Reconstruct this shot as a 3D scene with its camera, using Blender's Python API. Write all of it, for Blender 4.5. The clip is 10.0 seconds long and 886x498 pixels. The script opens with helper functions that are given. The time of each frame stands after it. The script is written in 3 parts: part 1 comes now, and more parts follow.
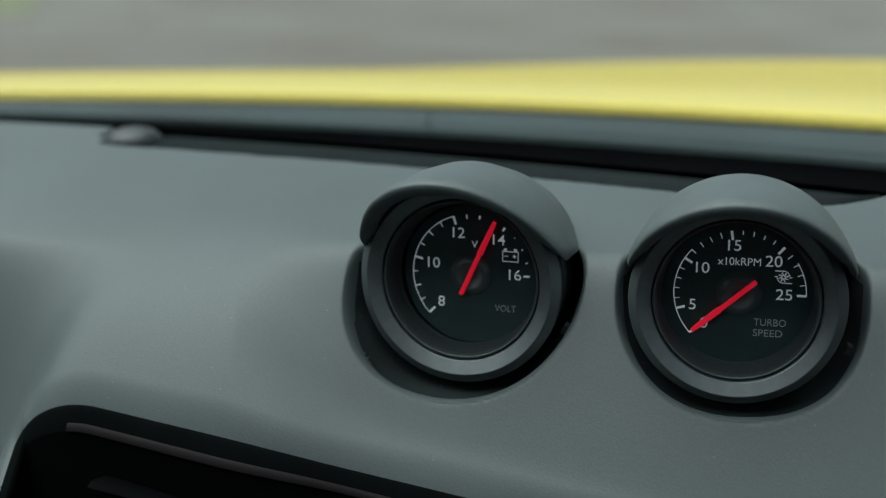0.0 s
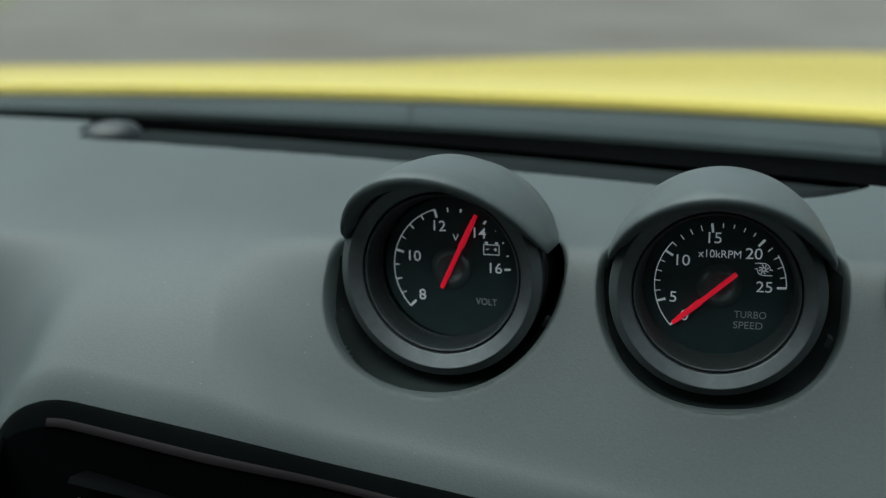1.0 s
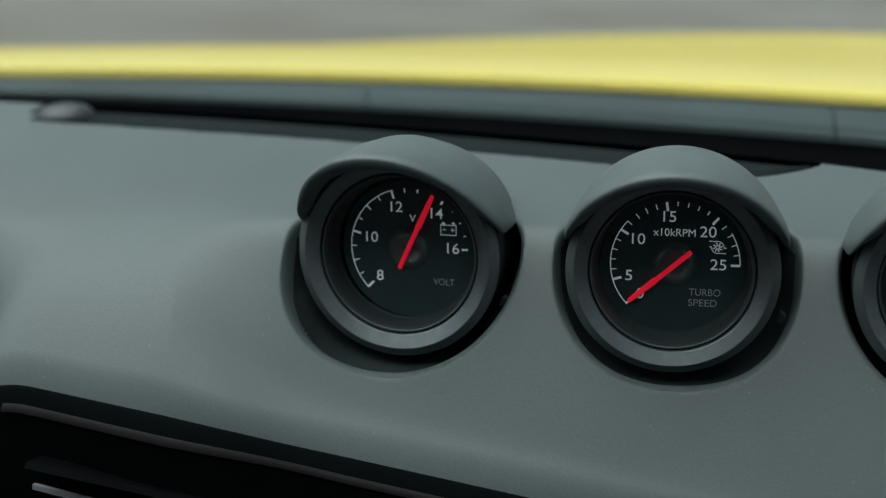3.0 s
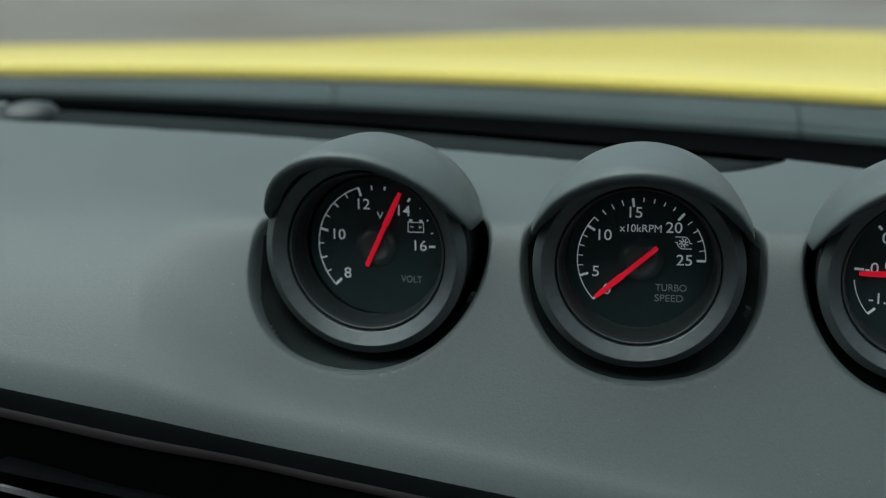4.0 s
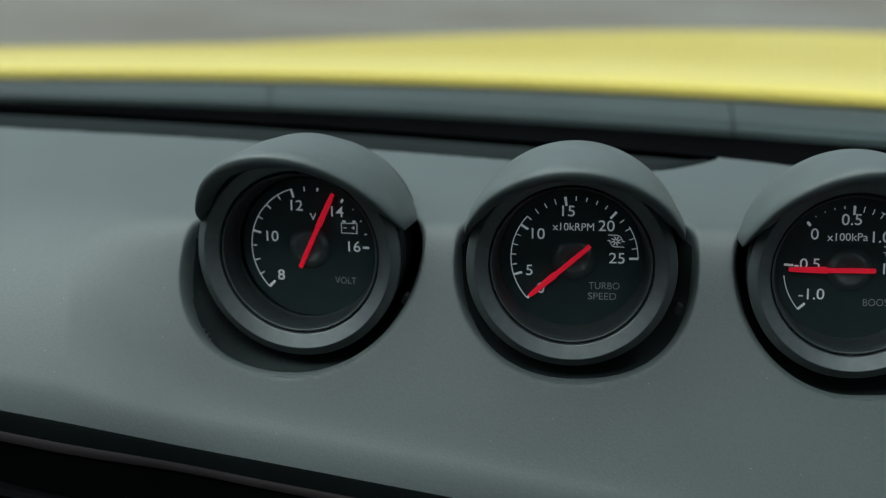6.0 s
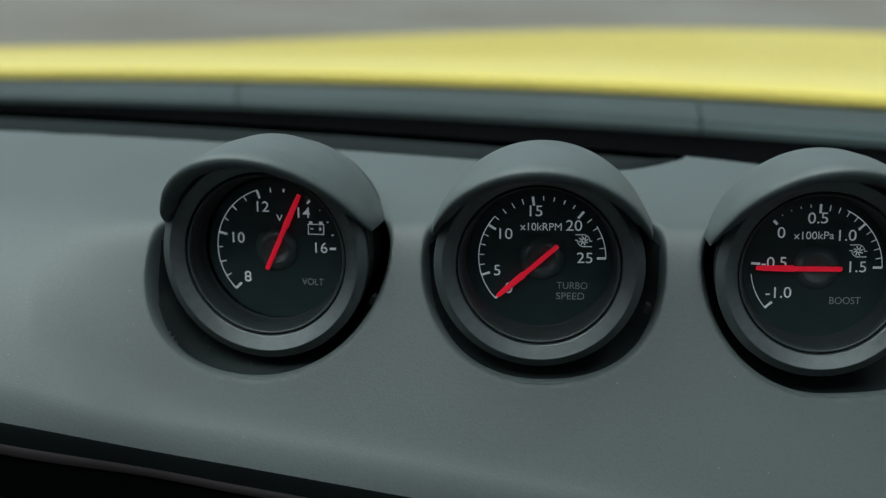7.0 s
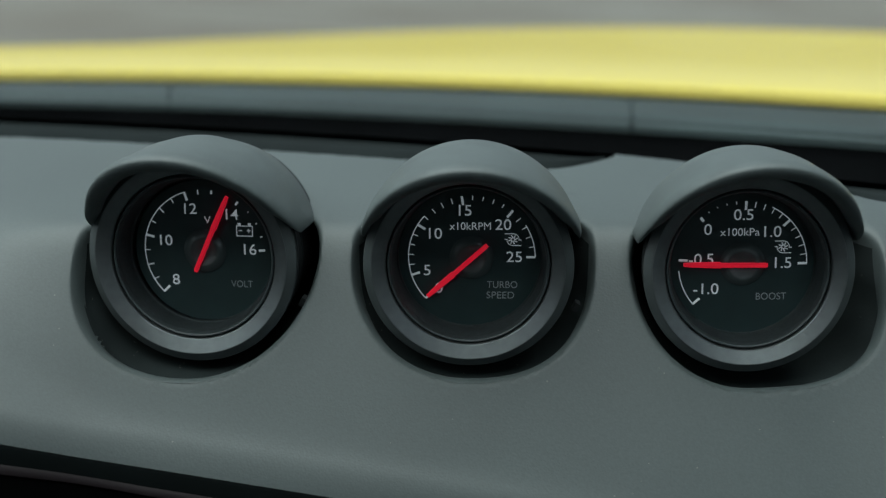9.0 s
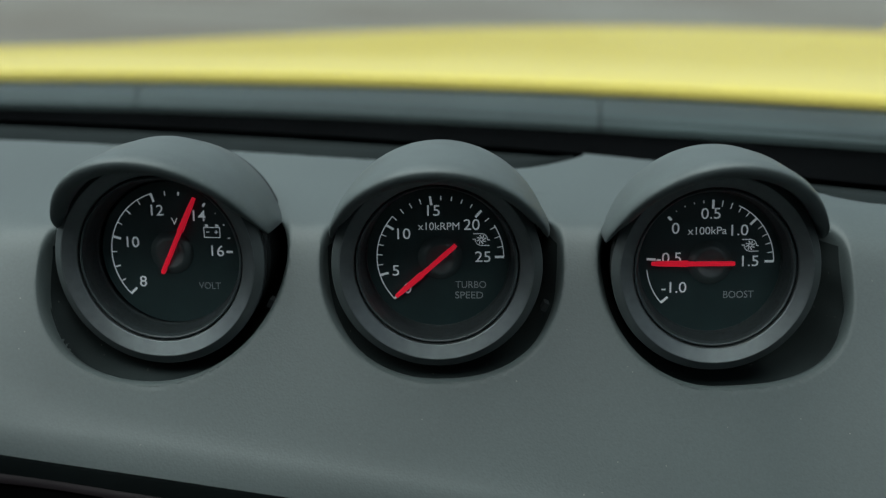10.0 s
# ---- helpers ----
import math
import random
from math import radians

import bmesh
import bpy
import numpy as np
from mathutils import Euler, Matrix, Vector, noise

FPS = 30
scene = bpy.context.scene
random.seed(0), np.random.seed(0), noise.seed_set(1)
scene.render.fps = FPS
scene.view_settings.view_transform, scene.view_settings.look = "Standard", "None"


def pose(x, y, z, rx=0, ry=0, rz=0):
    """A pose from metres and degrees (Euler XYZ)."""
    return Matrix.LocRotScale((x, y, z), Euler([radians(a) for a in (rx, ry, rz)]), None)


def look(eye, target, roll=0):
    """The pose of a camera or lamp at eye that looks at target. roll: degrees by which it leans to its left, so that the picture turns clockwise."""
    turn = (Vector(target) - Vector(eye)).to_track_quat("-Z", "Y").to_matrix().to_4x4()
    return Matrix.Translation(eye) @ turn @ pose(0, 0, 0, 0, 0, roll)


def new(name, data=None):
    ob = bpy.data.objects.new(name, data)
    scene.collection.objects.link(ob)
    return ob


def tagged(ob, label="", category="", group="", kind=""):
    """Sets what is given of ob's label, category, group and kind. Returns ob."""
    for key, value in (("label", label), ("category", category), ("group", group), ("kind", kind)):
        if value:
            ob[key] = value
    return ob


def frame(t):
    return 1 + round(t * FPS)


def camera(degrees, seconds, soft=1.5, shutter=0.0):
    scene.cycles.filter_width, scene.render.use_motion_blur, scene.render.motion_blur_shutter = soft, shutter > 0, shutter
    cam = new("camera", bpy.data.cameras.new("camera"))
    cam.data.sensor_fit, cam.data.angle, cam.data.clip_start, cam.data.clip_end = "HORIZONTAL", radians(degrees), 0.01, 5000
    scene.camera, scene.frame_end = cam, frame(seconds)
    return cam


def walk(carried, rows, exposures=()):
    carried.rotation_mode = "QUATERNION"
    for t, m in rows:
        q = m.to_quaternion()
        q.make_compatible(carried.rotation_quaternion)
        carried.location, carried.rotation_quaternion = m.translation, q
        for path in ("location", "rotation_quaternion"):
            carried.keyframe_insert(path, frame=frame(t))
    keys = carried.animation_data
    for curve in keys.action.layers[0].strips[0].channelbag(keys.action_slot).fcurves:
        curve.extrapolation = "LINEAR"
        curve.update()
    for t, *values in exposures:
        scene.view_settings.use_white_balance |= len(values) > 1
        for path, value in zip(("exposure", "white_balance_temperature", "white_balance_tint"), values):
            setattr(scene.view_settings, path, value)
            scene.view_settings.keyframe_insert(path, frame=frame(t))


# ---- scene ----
import functools

# ---------- camera and walk ----------
cam = camera(39.23, 10.0, soft=1.2)
cam.data.dof.use_dof = True
cam.data.dof.focus_distance = 0.368
cam.data.dof.aperture_fstop = 6.6
ROWS = [
    (0.0, -0.0114, -0.3624, 1.0495, 76.298, 0.172, 12.053),
    (0.5, -0.0115, -0.3623, 1.0495, 76.164, 0.213, 11.692),
    (1.0, -0.0106, -0.3617, 1.0492, 76.011, 0.155, 11.292),
    (1.5, -0.0097, -0.3625, 1.0492, 75.809, 0.135, 10.793),
    (2.0, -0.0099, -0.3629, 1.0491, 75.561, 0.107, 10.337),
    (2.5, -0.0108, -0.3627, 1.0490, 75.325, 0.102, 9.843),
    (4.0, -0.0097, -0.3630, 1.0489, 75.066, 0.072, 7.832),
    (4.5, -0.0085, -0.3616, 1.0488, 75.062, 0.034, 7.188),
    (5.0, -0.0080, -0.3619, 1.0486, 75.097, 0.010, 6.468),
    (5.5, -0.0067, -0.3623, 1.0481, 75.175, 0.037, 5.867),
    (7.0, -0.0048, -0.3600, 1.0482, 75.108, 0.050, 3.941),
    (7.5, -0.0034, -0.3598, 1.0484, 75.075, 0.030, 3.196),
    (8.0, -0.0030, -0.3598, 1.0485, 75.081, 0.009, 2.508),
    (8.5, -0.0012, -0.3594, 1.0483, 75.080, 0.019, 1.904),
    (9.0, -0.0004, -0.3591, 1.0485, 75.039, 0.004, 1.308),
    (9.5, -0.0011, -0.3587, 1.0487, 74.981, -0.000, 0.638),
    (10.0, 0.0008, -0.3586, 1.0487, 75.000, -0.000, 0.000),
]
walk(cam, [(t, pose(x, y, z, rx, ry, rz)) for t, x, y, z, rx, ry, rz in ROWS],
     exposures=[(0.0, 0.85, 6000.0, 1.0), (10.0, 0.85, 6000.0, 1.0)])

# ---------- world and light: a bright overcast day ----------
SUN_EL, SUN_ROT = 69.0, 240.0
world = bpy.data.worlds.new("overcast_sky")
scene.world = world
world.use_nodes = True
wn, wl = world.node_tree.nodes, world.node_tree.links
sky = wn.new("ShaderNodeTexSky")
sky.sky_type = "NISHITA"
sky.sun_disc = False
sky.sun_elevation = radians(SUN_EL)
sky.sun_rotation = radians(SUN_ROT)
sky.air_density, sky.dust_density, sky.ozone_density = 1.0, 4.0, 0.6
bg = wn["Background"]
bg.inputs["Strength"].default_value = 0.08
grey = wn.new("ShaderNodeHueSaturation")
grey.inputs["Saturation"].default_value = 0.35
wl.new(sky.outputs[0], grey.inputs["Color"])
wl.new(grey.outputs[0], bg.inputs[0])
sun_data = bpy.data.lights.new("sun", "SUN")
sun_data.energy = 2.35
sun_data.angle = radians(95)
sun_data.color = (1.0, 0.97, 0.92)
sun = new("sun", sun_data)
az = radians(SUN_ROT)
sun.matrix_world = look((math.sin(az) * math.cos(radians(SUN_EL)) * 30, math.cos(az) * math.cos(radians(SUN_EL)) * 30, math.sin(radians(SUN_EL)) * 30), (0, 0, 0))


# ---------- materials ----------
def material(name, colour, rough=0.5, metal=0.0, spec=0.5, vary=0.0, vary_scale=20.0, bump=0.0, bump_scale=400.0,
             cells=False, rough_vary=0.0, second=None, coat=0.0, coat_rough=0.03, specks=0.0, grain=0.0):
    m = bpy.data.materials.new(name)
    m.use_nodes = True
    n, l = m.node_tree.nodes, m.node_tree.links
    b = n["Principled BSDF"]
    b.inputs["Roughness"].default_value = rough
    b.inputs["Metallic"].default_value = metal
    b.inputs["Specular IOR Level"].default_value = spec
    b.inputs["Coat Weight"].default_value = coat
    b.inputs["Coat Roughness"].default_value = coat_rough
    b.inputs["Base Color"].default_value = (*colour, 1)
    tc = n.new("ShaderNodeTexCoord")
    if vary or second:
        t = n.new("ShaderNodeTexNoise")
        t.inputs["Scale"].default_value = vary_scale
        t.inputs["Detail"].default_value = 6
        l.new(tc.outputs["Object"], t.inputs["Vector"])
        r = n.new("ShaderNodeValToRGB")
        r.color_ramp.elements[0].position, r.color_ramp.elements[1].position = 0.35, 0.68
        lo = second or tuple(c * (1 - vary) for c in colour)
        hi = colour if second else tuple(c * (1 + vary) for c in colour)
        r.color_ramp.elements[0].color, r.color_ramp.elements[1].color = (*lo, 1), (*hi, 1)
        l.new(t.outputs["Fac"], r.inputs["Fac"])
        last = r.outputs["Color"]
        if grain:
            gn = n.new("ShaderNodeTexNoise")
            gn.inputs["Scale"].default_value = 1100
            gn.inputs["Detail"].default_value = 3
            l.new(tc.outputs["Object"], gn.inputs["Vector"])
            gm = n.new("ShaderNodeMapRange")
            gm.inputs["From Min"].default_value, gm.inputs["From Max"].default_value = 0.3, 0.7
            gm.inputs["To Min"].default_value, gm.inputs["To Max"].default_value = 1 - grain, 1 + grain
            l.new(gn.outputs["Fac"], gm.inputs["Value"])
            gv = n.new("ShaderNodeVectorMath")
            gv.operation = "SCALE"
            l.new(last, gv.inputs[0])
            l.new(gm.outputs["Result"], gv.inputs["Scale"])
            last = gv.outputs["Vector"]
        if specks:
            v = n.new("ShaderNodeTexVoronoi")
            v.inputs["Scale"].default_value = 480
            l.new(tc.outputs["Object"], v.inputs["Vector"])
            lt = n.new("ShaderNodeMath")
            lt.operation = "LESS_THAN"
            lt.inputs[1].default_value = 0.10
            l.new(v.outputs["Distance"], lt.inputs[0])
            wn2 = n.new("ShaderNodeTexWhiteNoise")
            l.new(v.outputs["Position"], wn2.inputs["Vector"])
            gt = n.new("ShaderNodeMath")
            gt.operation = "GREATER_THAN"
            gt.inputs[1].default_value = 1 - specks
            l.new(wn2.outputs["Value"], gt.inputs[0])
            mu = n.new("ShaderNodeMath")
            mu.operation = "MULTIPLY"
            l.new(lt.outputs[0], mu.inputs[0])
            l.new(gt.outputs[0], mu.inputs[1])
            mx = n.new("ShaderNodeMix")
            mx.data_type = "RGBA"
            l.new(mu.outputs[0], mx.inputs["Factor"])
            l.new(last, mx.inputs["A"])
            mx.inputs["B"].default_value = (0.14, 0.145, 0.13, 1)
            last = mx.outputs["Result"]
        l.new(last, b.inputs["Base Color"])
        if rough_vary:
            mr = n.new("ShaderNodeMapRange")
            mr.inputs["To Min"].default_value, mr.inputs["To Max"].default_value = rough - rough_vary, rough + rough_vary
            l.new(t.outputs["Fac"], mr.inputs["Value"])
            l.new(mr.outputs["Result"], b.inputs["Roughness"])
    if bump:
        if cells:
            t = n.new("ShaderNodeTexVoronoi")
            t.feature = "SMOOTH_F1"
            out = t.outputs["Distance"]
        else:
            t = n.new("ShaderNodeTexNoise")
            t.inputs["Detail"].default_value = 4
            out = t.outputs["Fac"]
        t.inputs["Scale"].default_value = bump_scale
        l.new(tc.outputs["Object"], t.inputs["Vector"])
        bp = n.new("ShaderNodeBump")
        bp.inputs["Strength"].default_value = bump
        bp.inputs["Distance"].default_value = 0.3 / bump_scale
        l.new(out, bp.inputs["Height"])
        l.new(bp.outputs["Normal"], b.inputs["Normal"])
    return m


def clear(name, gloss, tint=(1, 1, 1)):
    m = bpy.data.materials.new(name)
    m.use_nodes = True
    n, l = m.node_tree.nodes, m.node_tree.links
    n.remove(n["Principled BSDF"])
    tr, gl, fr, mx = n.new("ShaderNodeBsdfTransparent"), n.new("ShaderNodeBsdfGlossy"), n.new("ShaderNodeFresnel"), n.new("ShaderNodeMixShader")
    tr.inputs["Color"].default_value = (*tint, 1)
    gl.inputs["Roughness"].default_value = 0.02
    fr.inputs["IOR"].default_value = gloss
    l.new(fr.outputs[0], mx.inputs[0])
    l.new(tr.outputs[0], mx.inputs[1])
    l.new(gl.outputs[0], mx.inputs[2])
    l.new(mx.outputs[0], n["Material Output"].inputs["Surface"])
    return m


M_DASH = material("dash_plastic", (0.0525, 0.0665, 0.0660), 0.54, vary=0.09, vary_scale=14, bump=0.16, bump_scale=1600, cells=True, rough_vary=0.06, specks=0.035, grain=0.07)
M_HOOD = material("hood_plastic", (0.0600, 0.0750, 0.0745), 0.55, vary=0.13, vary_scale=110, bump=0.25, bump_scale=1800, rough_vary=0.07, specks=0.05, grain=0.07)
M_SLOT = material("slot_plastic", (0.0140, 0.0175, 0.0178), 0.85, spec=0.02, vary=0.1, vary_scale=30, bump=0.3, bump_scale=700)
M_SATIN = material("satin_black_ring", (0.126, 0.141, 0.144), 0.42, metal=0.80, vary=0.08, vary_scale=300, bump=0.40, bump_scale=2600, rough_vary=0.05)
M_BLACK = material("black_plastic", (0.009, 0.011, 0.0115), 0.5, spec=0.3, vary=0.2, vary_scale=120, bump=0.15, bump_scale=2000, rough_vary=0.08)
M_EDGE = material("bezel_edge_black", (0.044, 0.054, 0.055), 0.45, vary=0.12, vary_scale=120, bump=0.3, bump_scale=2600)
M_INNER = material("inner_ring_black", (0.036, 0.047, 0.049), 0.45, vary=0.2, vary_scale=900, bump=0.45, bump_scale=2600)
# the shade deep in the gauge sockets, put into the colour of their inner wall
M_SOCKET_SHADE = material("socket_shade_black", (0.021, 0.027, 0.027), 0.9, spec=0.05, vary=0.15, vary_scale=60, bump=0.15, bump_scale=1300, cells=True, specks=0.15)
M_SURROUND = material("surround_black", (0.030, 0.039, 0.041), 0.45, spec=0.4, vary=0.22, vary_scale=900, bump=0.5, bump_scale=2600)
M_DIAL = material("dial_black", (0.017, 0.034, 0.035), 0.5, spec=0.4, vary=0.1, vary_scale=100)
M_WHITE = material("dial_white_print", (0.67, 0.69, 0.70), 0.6, vary=0.05, vary_scale=200)
M_DIM = material("dial_grey_print", (0.27, 0.30, 0.305), 0.6, vary=0.05, vary_scale=200)
M_RED = material("needle_red", (0.80, 0.012, 0.035), 0.4, vary=0.05, vary_scale=80)
M_HUB = material("hub_black", (0.060, 0.076, 0.077), 0.27, vary=0.1, vary_scale=150)
M_TRIM = material("vent_trim_grey", (0.0075, 0.0058, 0.0066), 0.5, spec=0.07, vary=0.1, vary_scale=70)
M_CHROME = material("vane_tab_silver", (0.24, 0.24, 0.25), 0.4, metal=0.3, vary=0.05, vary_scale=90)
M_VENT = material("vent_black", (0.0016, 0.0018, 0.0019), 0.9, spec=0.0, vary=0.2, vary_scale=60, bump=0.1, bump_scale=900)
M_SENSOR = material("sensor_plastic", (0.016, 0.020, 0.021), 0.45, vary=0.1, vary_scale=80, bump=0.1, bump_scale=1500)
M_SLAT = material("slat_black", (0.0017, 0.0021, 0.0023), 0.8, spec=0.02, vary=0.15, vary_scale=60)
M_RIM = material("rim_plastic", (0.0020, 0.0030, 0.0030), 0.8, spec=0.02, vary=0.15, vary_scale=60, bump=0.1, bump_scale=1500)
M_COWL = material("cowl_plastic", (0.0205, 0.0315, 0.0315), 0.6, spec=0.4, vary=0.25, vary_scale=14, bump=0.3, bump_scale=300)
M_FRIT = material("black_seal", (0.003, 0.0035, 0.004), 0.8, spec=0.05, vary=0.2, vary_scale=20, bump=0.1, bump_scale=200)
M_YELLOW = material("yellow_paint", (0.555, 0.452, 0.098), 0.5, spec=0.15, vary=0.04, vary_scale=3, coat=0.5, coat_rough=0.16)
M_LINER = material("headliner_cloth", (0.085, 0.095, 0.095), 0.9, vary=0.1, vary_scale=20, bump=0.3, bump_scale=800)
M_ASPHALT = material("asphalt", (0.142, 0.137, 0.120), 0.9, second=(0.092, 0.080, 0.064), vary_scale=0.4, bump=0.5, bump_scale=40)
M_GRASS = material("grass", (0.14, 0.150, 0.068), 0.85, second=(0.105, 0.110, 0.055), vary_scale=1.5, bump=0.5, bump_scale=20)
M_TREES = material("tree_foliage", (0.075, 0.095, 0.038), 0.9, second=(0.022, 0.030, 0.014), vary_scale=0.9, bump=0.8, bump_scale=2)
M_GLASS = clear("windscreen_glass", 1.2, (0.93, 0.97, 0.96))
M_LENS = clear("gauge_lens", 1.2)
# the scale and the needles are lit from within
for mat, tint, power in ((M_WHITE, (0.65, 0.69, 0.72), 0.11), (M_DIM, (0.3, 0.34, 0.36), 0.04), (M_RED, (1.0, 0.012, 0.045), 0.17)):
    shader = mat.node_tree.nodes["Principled BSDF"]
    shader.inputs["Emission Color"].default_value = (*tint, 1)
    shader.inputs["Emission Strength"].default_value = power


# ---------- mesh helpers ----------
def mesh_object(name, bm, mat, smooth=True, sharp=38):
    me = bpy.data.meshes.new(name)
    bmesh.ops.recalc_face_normals(bm, faces=bm.faces)
    bm.to_mesh(me)
    bm.free()
    if smooth:
        for p in me.polygons:
            p.use_smooth = True
        me.set_sharp_from_angle(angle=radians(sharp))
    me.materials.append(mat)
    return new(name, me)


def part(name, bm, mat, parent, label="", smooth=True, sharp=38):
    ob = mesh_object(name, bm, mat, smooth, sharp)
    ob.parent = parent
    if label:
        ob["label"] = label
    return ob


def thing(name, m, label, category, group="", kind=""):
    ob = new(name)
    ob.empty_display_size = 0.02
    ob.matrix_world = m
    return tagged(ob, label, category, group, kind)


def lathe(profile, steps=128, closed=False):
    """A surface turned about local z from (radius, height) pairs."""
    bm = bmesh.new()
    rings = []
    for r, z in profile:
        rings.append([bm.verts.new((r * math.cos(2 * math.pi * i / steps), r * math.sin(2 * math.pi * i / steps), z)) for i in range(steps)])
    pairs = list(zip(rings, rings[1:])) + ([(rings[-1], rings[0])] if closed else [])
    for a, b in pairs:
        for i in range(steps):
            j = (i + 1) % steps
            bm.faces.new((a[i], a[j], b[j], b[i]))
    return bm


def disc(r, z, steps=96):
    bm = bmesh.new()
    bm.faces.new([bm.verts.new((r * math.cos(2 * math.pi * i / steps), r * math.sin(2 * math.pi * i / steps), z)) for i in range(steps)])
    return bm


def box(bm, cx, cy, cz, sx, sy, sz, angle=0.0):
    m = Matrix.Translation((cx, cy, cz)) @ Matrix.Rotation(angle, 4, "Z") @ Matrix.Diagonal((sx, sy, sz, 1))
    bmesh.ops.create_cube(bm, size=1, matrix=m)
    return bm


def grid_mesh(xs, ss, fn, keep=None):
    """A sheet of fn(x, s) over two lists."""
    bm = bmesh.new()
    vs = [[bm.verts.new(fn(x, s)) for s in ss] for x in xs]
    for i in range(len(xs) - 1):
        for j in range(len(ss) - 1):
            if keep is None or keep((xs[i] + xs[i + 1]) / 2, (ss[j] + ss[j + 1]) / 2):
                bm.faces.new((vs[i][j], vs[i + 1][j], vs[i + 1][j + 1], vs[i][j + 1]))
    return bm


def solid(bm, thick):
    bmesh.ops.recalc_face_normals(bm, faces=bm.faces)
    bmesh.ops.solidify(bm, geom=bm.faces[:], thickness=thick)
    return bm


def smooth(a, b, x):
    t = min(1.0, max(0.0, (x - a) / (b - a)))
    return t * t * (3 - 2 * t)


def softplus(d, w):
    e = d / w
    return d if e > 30 else w * math.log1p(math.exp(e))


# ---------- plan ----------
Z0 = 0.95
GAUGE_POSES = []
for place, u, n in (((-0.0815, 0.0062, 0.9499), (0.9934, -0.1143, 0.0099), (-0.1145, -0.9931, 0.0261)),
                    ((0.0, 0.0, 0.95), (0.9994, -0.0329, 0.0088), (-0.0329, -0.9994, -0.0087)),
                    ((0.0808, 0.0004, 0.9484), (0.9996, -0.0125, 0.0240), (-0.0139, -0.9980, 0.0609))):
    n, u = Vector(n).normalized(), Vector(u)
    u = (u - n * u.dot(n)).normalized()
    v = n.cross(u)
    GAUGE_POSES.append(Matrix((u, v, n)).transposed().to_4x4())
    GAUGE_POSES[-1].translation = place
GAUGE_INV = [m.inverted() for m in GAUGE_POSES]


def dash_rear(x):
    return 0.0965 - 0.23 * x - 0.25 * x * x


def cowl_near(x):
    return 0.249 - 0.45 * (x + 0.35) ** 2


def bonnet_rear(x):
    return 0.362 - 0.52 * (x + 0.24) ** 2


def pad_foot(x):
    """Where the pad round the gauges ends on the slope."""
    return -0.0236 - 0.085 * softplus(x + 0.105, 0.006) + 0.012 * (1 - smooth(-0.156, -0.105, x)) ** 2


def dash_height(x, y):
    """The bare surface of the dashboard."""
    top = 0.11 - 0.075 * smooth(0.03, 0.20, x)
    flat = Z0 + 0.0075 + top * (y - 0.006)
    fold = 0.006 + 0.018 * smooth(-0.125, -0.185, x)
    ends = flat - (0.62 - top) * softplus(0.0085 - y, fold) - 0.80 * softplus(-0.012 - y, 0.008)
    # round the gauges it drops steeply from a crease, then runs out in a hollow
    hollow = flat - (1.8 - top) * softplus(0.0055 - y, 0.0022) + 0.17 * softplus(-0.0055 - y, 0.004) + 0.54 * softplus(pad_foot(x) - y, 0.0012)
    t = min(1.0, max(0.0, (x + 0.152 + 0.2 * (y + 0.015)) / 0.056))
    kink = 1.6 * smooth(-0.040, -0.018, y)
    share = (kink * t + (3 - 2 * kink) * t * t + (kink - 2) * t ** 3) * (1 - 0.6 * smooth(0.100, 0.150, x))
    z = ends + (hollow - ends) * share
    # the flank that falls away beside the vents
    z -= 1.9 * softplus(-0.2135 + 0.27 * (y + 0.0273) - x, 0.005) * smooth(0.018, -0.025, y)
    # the far end turns away
    z -= 0.42 * softplus(x - 0.125, 0.02) * smooth(0.03, -0.02, y)
    return z


# each socket's half widths to either side, its depth below and how square its corners are
SOCKETS = [((0.0386, 0.0366), 0.0343, (2.2, 2.0)), ((0.0366, 0.0374), 0.0330, (2.1, 2.4)), ((0.0340, 0.0434), 0.0346, (2.0, 3.0))]


def socket_inset(k, u, v):
    """How far (u, v) lies inside the rim of socket k."""
    (left, right), low, power = SOCKETS[k]
    w, e = (left, power[0]) if u < 0 else (right, power[1])
    r = (abs(u / w) ** e + abs(v / (low if v < 0 else w)) ** e) ** (1 / e)
    return (1 - r) * 0.036


def socket_fall(u, v, k):
    """How deep a socket is, k inside its rim: a soft lip, wider below the gauge, then a steep wall."""
    low = smooth(0.2, 0.9, -v / math.hypot(u, v))
    r, steep = 0.0024 - 0.0010 * low, 9.0
    return steep * (math.sqrt(k * k + r * r) - r)


VENT_X0, VENT_X1, VENT_Y0 = -0.2180, 0.16, -0.125


@functools.lru_cache(maxsize=None)
def vent_top(x):
    """Where the mouth of the vents begins on the slope: its edge lies in one plane, with a round corner at its end."""
    lo, hi = -0.09, 0.0
    for _ in range(24):
        y = (lo + hi) / 2
        lo, hi = (lo, y) if dash_height(x, y) > 0.8652 - 0.165 * x - 0.521 * y else (y, hi)
    k = min(1.0, max(0.0, (-0.192 - x) / 0.0260))
    return lo - 0.0004 - 0.0125 * (1 - math.sqrt(1 - k * k))


def slot_width(x):
    """The width of the demister slot at the rear edge, which ends in a taper on either side of a bridge."""
    k = smooth(0.052, 0.020, x) * smooth(-0.266, -0.256, x) if x < 0.08 else smooth(0.110, 0.140, x)
    return 0.0252 * math.sqrt(k)


